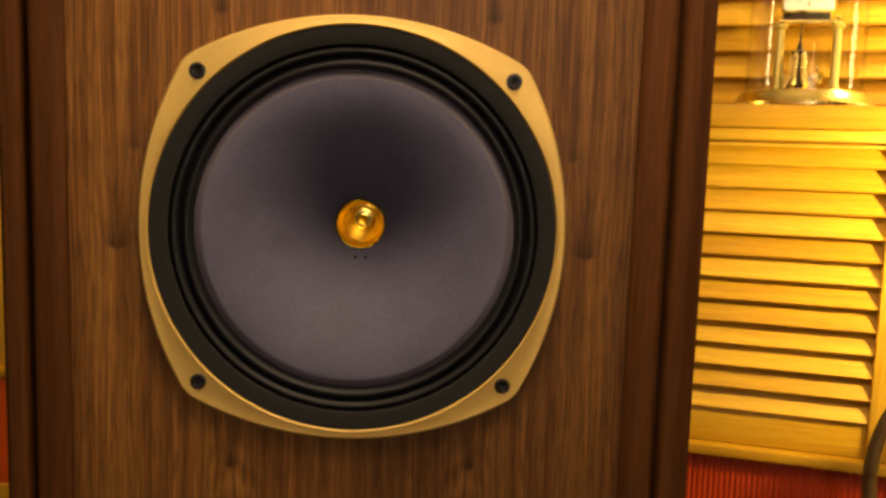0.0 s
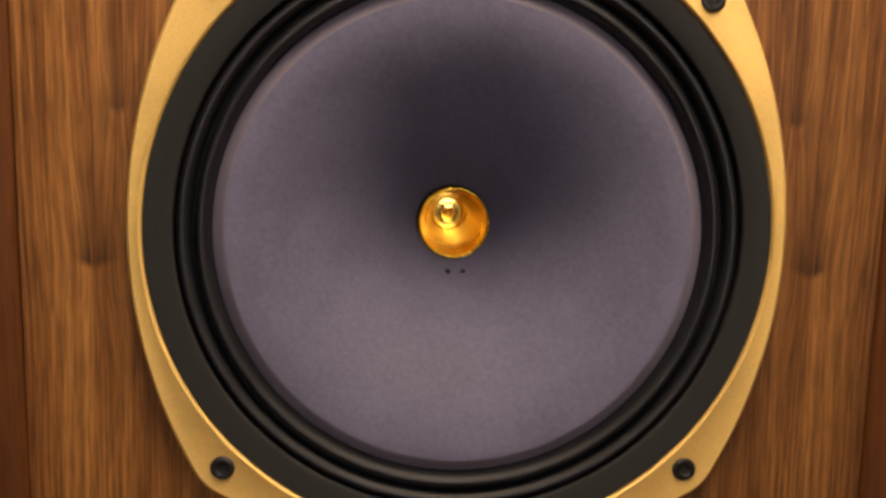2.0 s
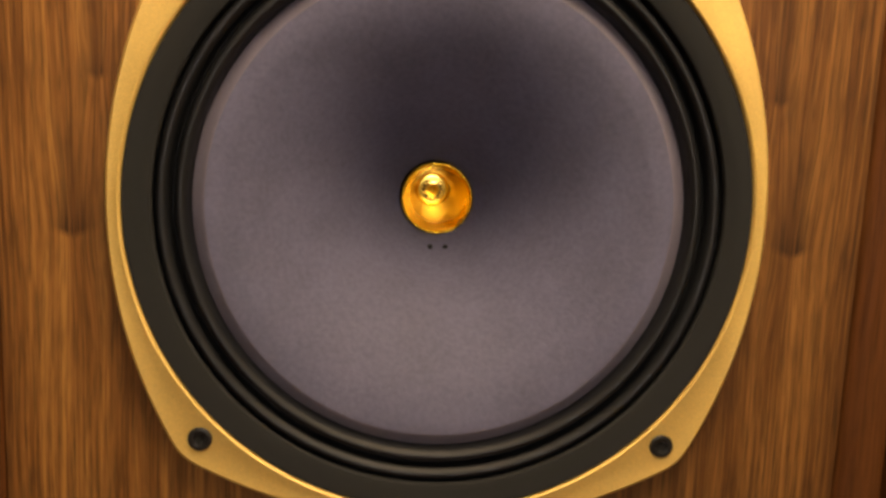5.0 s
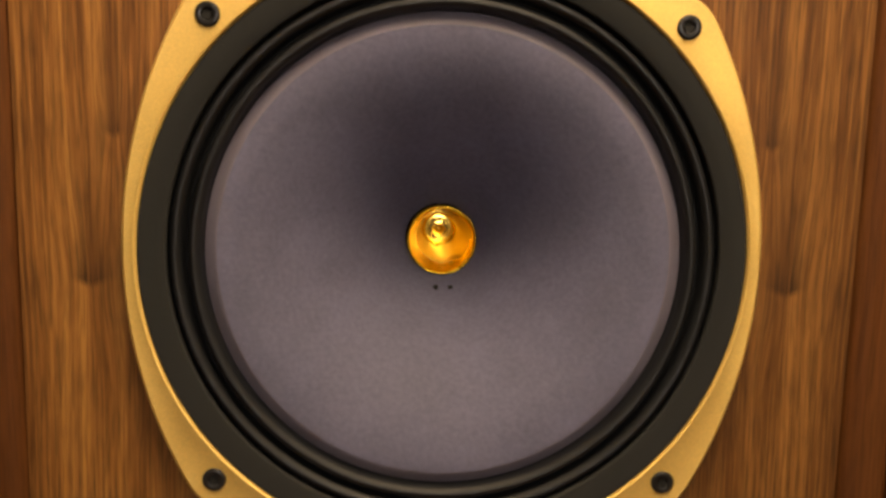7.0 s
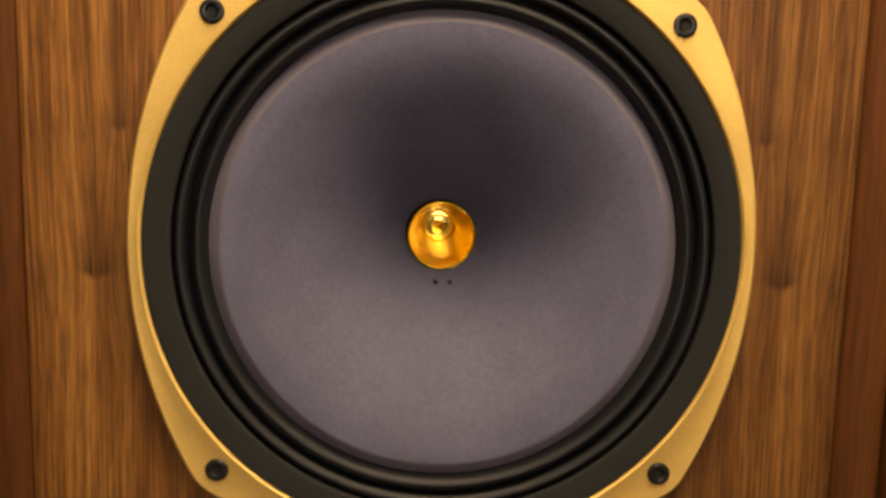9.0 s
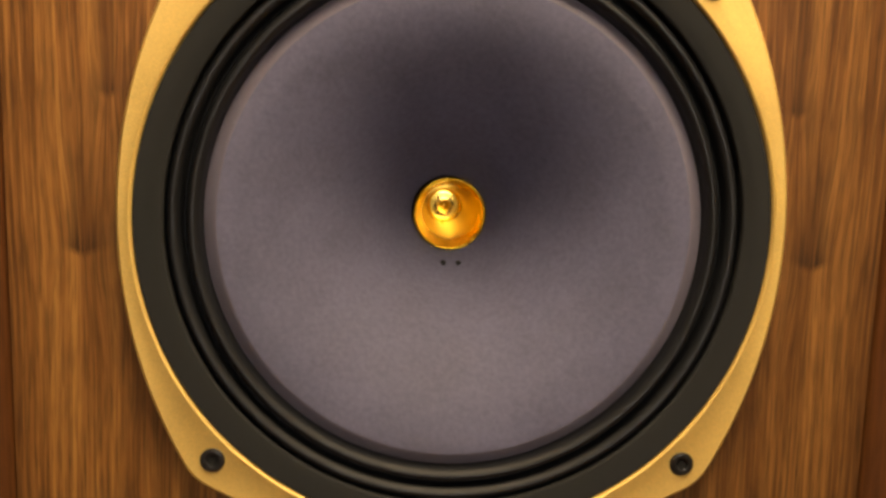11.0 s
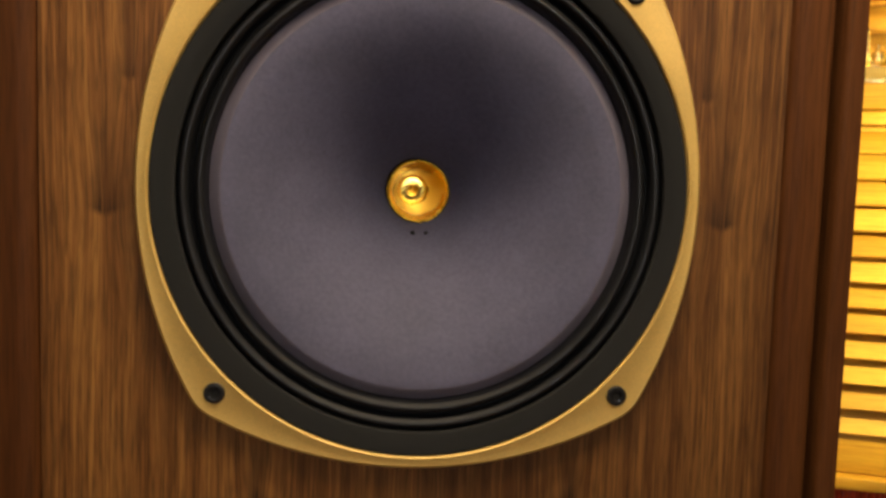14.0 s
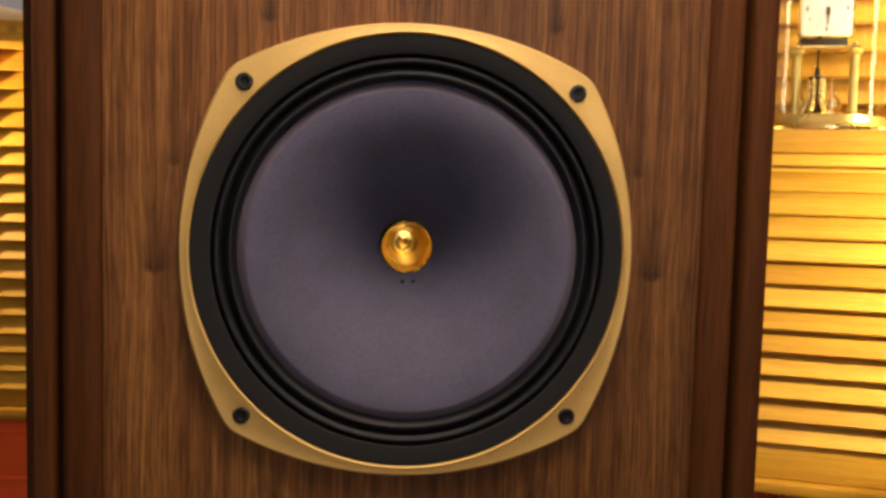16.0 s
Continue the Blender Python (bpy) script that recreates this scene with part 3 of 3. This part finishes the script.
part("back_panel", box(-0.279, 0.599, 0.285, 0.299, 0.0, 1.116, 0.001), PINE_UP, left)
front = part("cloth_front", box(-0.279, 0.599, 0.010, 0.03, 0.135, 0.371, 0.003), RED_CLOTH, left, "plain red cloth-covered front")
part("seam", box(-0.27, 0.59, 0.007, 0.0098, 0.338, 0.346, 0.001), RED_CLOTH, front)
part("seam", box(-0.27, 0.59, 0.007, 0.0098, 0.243, 0.250, 0.001), RED_CLOTH, front)
part("base_board", box(-0.279, 0.599, 0.004, 0.03, 0.0, 0.134, 0.003), PINE, left)

dish = thing("dish", (-0.855, 1.13, 1.153), "cream china dish on a dark foot, standing on the shelf", "dish")
part("bowl", lathe([(0.0, 0.012), (0.05, 0.013), (0.085, 0.018), (0.105, 0.034), (0.108, 0.040), (0.10, 0.037), (0.06, 0.026), (0.0, 0.022)], 48, "Z"), CREAM, dish)
part("foot", lathe([(0.0, 0.0), (0.07, 0.0), (0.075, 0.004), (0.06, 0.0115), (0.0, 0.0115)], 40, "Z"), DARK, dish, "dark lacquered foot")

# ---- clock under a glass dome ----
clock = thing("anniversary_clock", (0.770, 0.762, 0.968), "brass anniversary clock under a glass dome on the pine shelf", "clock", turn=-20)
part("base", lathe([(0.0, 0.0), (0.115, 0.0), (0.120, 0.004), (0.120, 0.009), (0.116, 0.013), (0.111, 0.016), (0.108, 0.023), (0.103, 0.029), (0.080, 0.0335), (0.030, 0.036), (0.0, 0.037)], 72, "Z"), BRASS, clock)
part("dome", lathe([(0.1000, 0.0300)] + [(0.1000, z) for z in np.linspace(0.05, 0.235, 5)] + [(0.1000 * math.cos(a), 0.235 + 0.1000 * math.sin(a)) for a in np.linspace(0.15, math.pi / 2 - 0.02, 12)] + [(0.0, 0.3350), (0.0, 0.3320)] + [(0.0970 * math.cos(a), 0.235 + 0.0970 * math.sin(a)) for a in np.linspace(math.pi / 2 - 0.02, 0.15, 12)] + [(0.0970, z) for z in np.linspace(0.235, 0.05, 5)] + [(0.0970, 0.0300)], 64, "Z"), GLASS, clock, "clear glass dome")
for sx in (-1, 1):
    post = [(0.0, 0.033), (0.0110, 0.033), (0.0110, 0.040), (0.0080, 0.044), (0.0076, 0.142), (0.0125, 0.147), (0.0125, 0.152), (0.008, 0.155), (0.0035, 0.160), (0.0045, 0.165), (0.0, 0.168)]
    part("post", lathe(post, 28, "Z", (0.003 + sx * 0.0475, 0, 0)), AGED_BRASS, clock, "aged brass post")
part("top_plate", box(-0.050, 0.056, -0.018, 0.030, 0.153, 0.158, 0.001), BRASS, clock)
movement = part("movement", box(-0.040, 0.036, -0.012, 0.034, 0.1585, 0.262, 0.002), DARK, clock, "dark clock movement")
part("face_frame", box(-0.048, 0.043, -0.022, -0.0125, 0.170, 0.272, 0.002), BRASS, movement)
face = part("face", box(-0.044, 0.039, -0.0245, -0.0225, 0.174, 0.268, 0.001), ENAMEL, movement, "white enamel clock face")
for k in range(12):
    a = 2 * math.pi * k / 12
    w, h = (0.0022, 0.0045) if k % 3 else (0.0030, 0.0075)
    x, z = -0.0025 + 0.033 * math.sin(a), 0.221 + 0.036 * math.cos(a)
    part("hour_mark", box(x - w / 2, x + w / 2, -0.0252, -0.0246, z - h / 2, z + h / 2, 0), BLACK, face, smooth=False)
hub = part("hand_hub", lathe([(0.0, -0.0300), (0.0030, -0.0295), (0.0032, -0.0247)], 16, "Y", (-0.0005, 0, 0.221)), BLACK, face)
part("hour_hand", box(-0.0050, 0.0030, -0.0270, -0.0260, 0.209, 0.222, 0.0006), BLACK, face)
part("minute_hand", box(-0.0025, 0.0005, -0.0285, -0.0275, 0.192, 0.221, 0.0003), BLACK, face)
PX = -0.010    # the pendulum's line
part("rod", lathe([(0.0018, 0.110), (0.0018, 0.1525)], 10, "Z", (PX, 0, 0)), DARK, clock)
part("pendulum", lathe([(0.0, 0.0365), (0.018, 0.040), (0.019, 0.044), (0.010, 0.052), (0.006, 0.070), (0.0065, 0.094), (0.014, 0.099), (0.0145, 0.104), (0.006, 0.107), (0.0045, 0.113), (0.0035, 0.120), (0.0, 0.121)], 32, "Z", (PX, 0, 0)), DARK, clock, "dark turned pendulum")
for k in range(6):
    a = k * math.pi / 3
    line = [(PX + r * math.cos(a), r * math.sin(a), z) for r, z in ((0.010, 0.102), (0.0125, 0.090), (0.0125, 0.066), (0.018, 0.048), (0.024, 0.041))]
    part("pendulum_arm", tube(glide(line, 6), 0.0046, 10), BRASS, clock, "polished brass rod")
for wx, wy in ((0.022, 0.012), (-0.036, 0.014)):
    part("weight", lathe([(0.0, 0.036), (0.009, 0.037), (0.006, 0.042), (0.0120, 0.048), (0.0142, 0.057), (0.0122, 0.066), (0.0050, 0.071), (0.0048, 0.079), (0.0, 0.082)], 24, "Z", (wx, wy, 0)), BRASS, clock, "round brass weight")

# ---- lamps beside the cabinets ----
def bent_lamp(name, foot, line, bulb, label):
    ob = thing(name, foot, label, "lamp", "lamps beside the cabinets")
    base = Vector(foot)
    part("foot", lathe([(r, z) for r, z in ((0.0, 0.0), (0.085, 0.0), (0.09, 0.006), (0.085, 0.014), (0.03, 0.020), (0.0, 0.021))], 40, "Z"), DARK, ob)
    part("arm", tube(glide([Vector(p) - base for p in line], 12), 0.0105, 14), CABLE, ob, "brown bent lamp arm")
    end = Vector(bulb) - base
    part("cap", lathe([(0.0, 0.055), (0.014, 0.054), (0.017, 0.036), (0.017, 0.028), (0.0, 0.028)], 24, "Z", end), DARK, ob)
    part("bulb", lathe([(0.0, -0.026), (0.012, -0.023), (0.021, -0.012), (0.024, 0.0), (0.019, 0.014), (0.012, 0.024), (0.012, 0.029), (0.0, 0.029)], 24, "Z", end), BULB, ob, "glowing warm bulb").visible_shadow = False


bent_lamp("bent_lamp", (0.79, 0.40, 0.0), [(0.79, 0.40, 0.02), (0.786, 0.43, 0.18), (0.777, 0.45, 0.362), (0.776, 0.45, 0.414), (0.783, 0.45, 0.455), (0.80, 0.447, 0.50), (0.85, 0.44, 0.575), (0.95, 0.40, 0.64), (1.06, 0.33, 0.75), (1.09, 0.27, 0.89), (1.05, 0.245, 0.945), (1.0, 0.24, 0.922)], BULB_RIGHT, "brown bent-arm lamp with a glowing bare bulb on the floor")
tube_lamp = thing("tube_lamp", (1.10, 0.60, 0.968), "slim upright glowing tube lamp on the pine shelf", "lamp", "lamps beside the cabinets")
part("foot", lathe([(0.0, 0.0), (0.05, 0.0), (0.052, 0.006), (0.03, 0.014), (0.018, 0.030), (0.0, 0.031)], 32, "Z"), DARK, tube_lamp)
part("tube", lathe([(0.0, 0.031), (0.013, 0.032), (0.014, 0.040), (0.014, 0.590), (0.010, 0.600), (0.0, 0.602)], 24, "Z"), BULB, tube_lamp, "glowing warm white tube").visible_shadow = False
bent_lamp("bent_lamp", (-1.06, 0.76, 0.0), [(-1.06, 0.76, 0.02), (-1.065, 0.765, 0.5), (-1.05, 0.77, 0.95), (-1.01, 0.85, 1.055), (-0.97, 0.91, 1.082), (-0.95, 0.935, 1.072)], BULB_LEFT, "brown bent-arm lamp with a glowing bare bulb beside the tall cabinet")
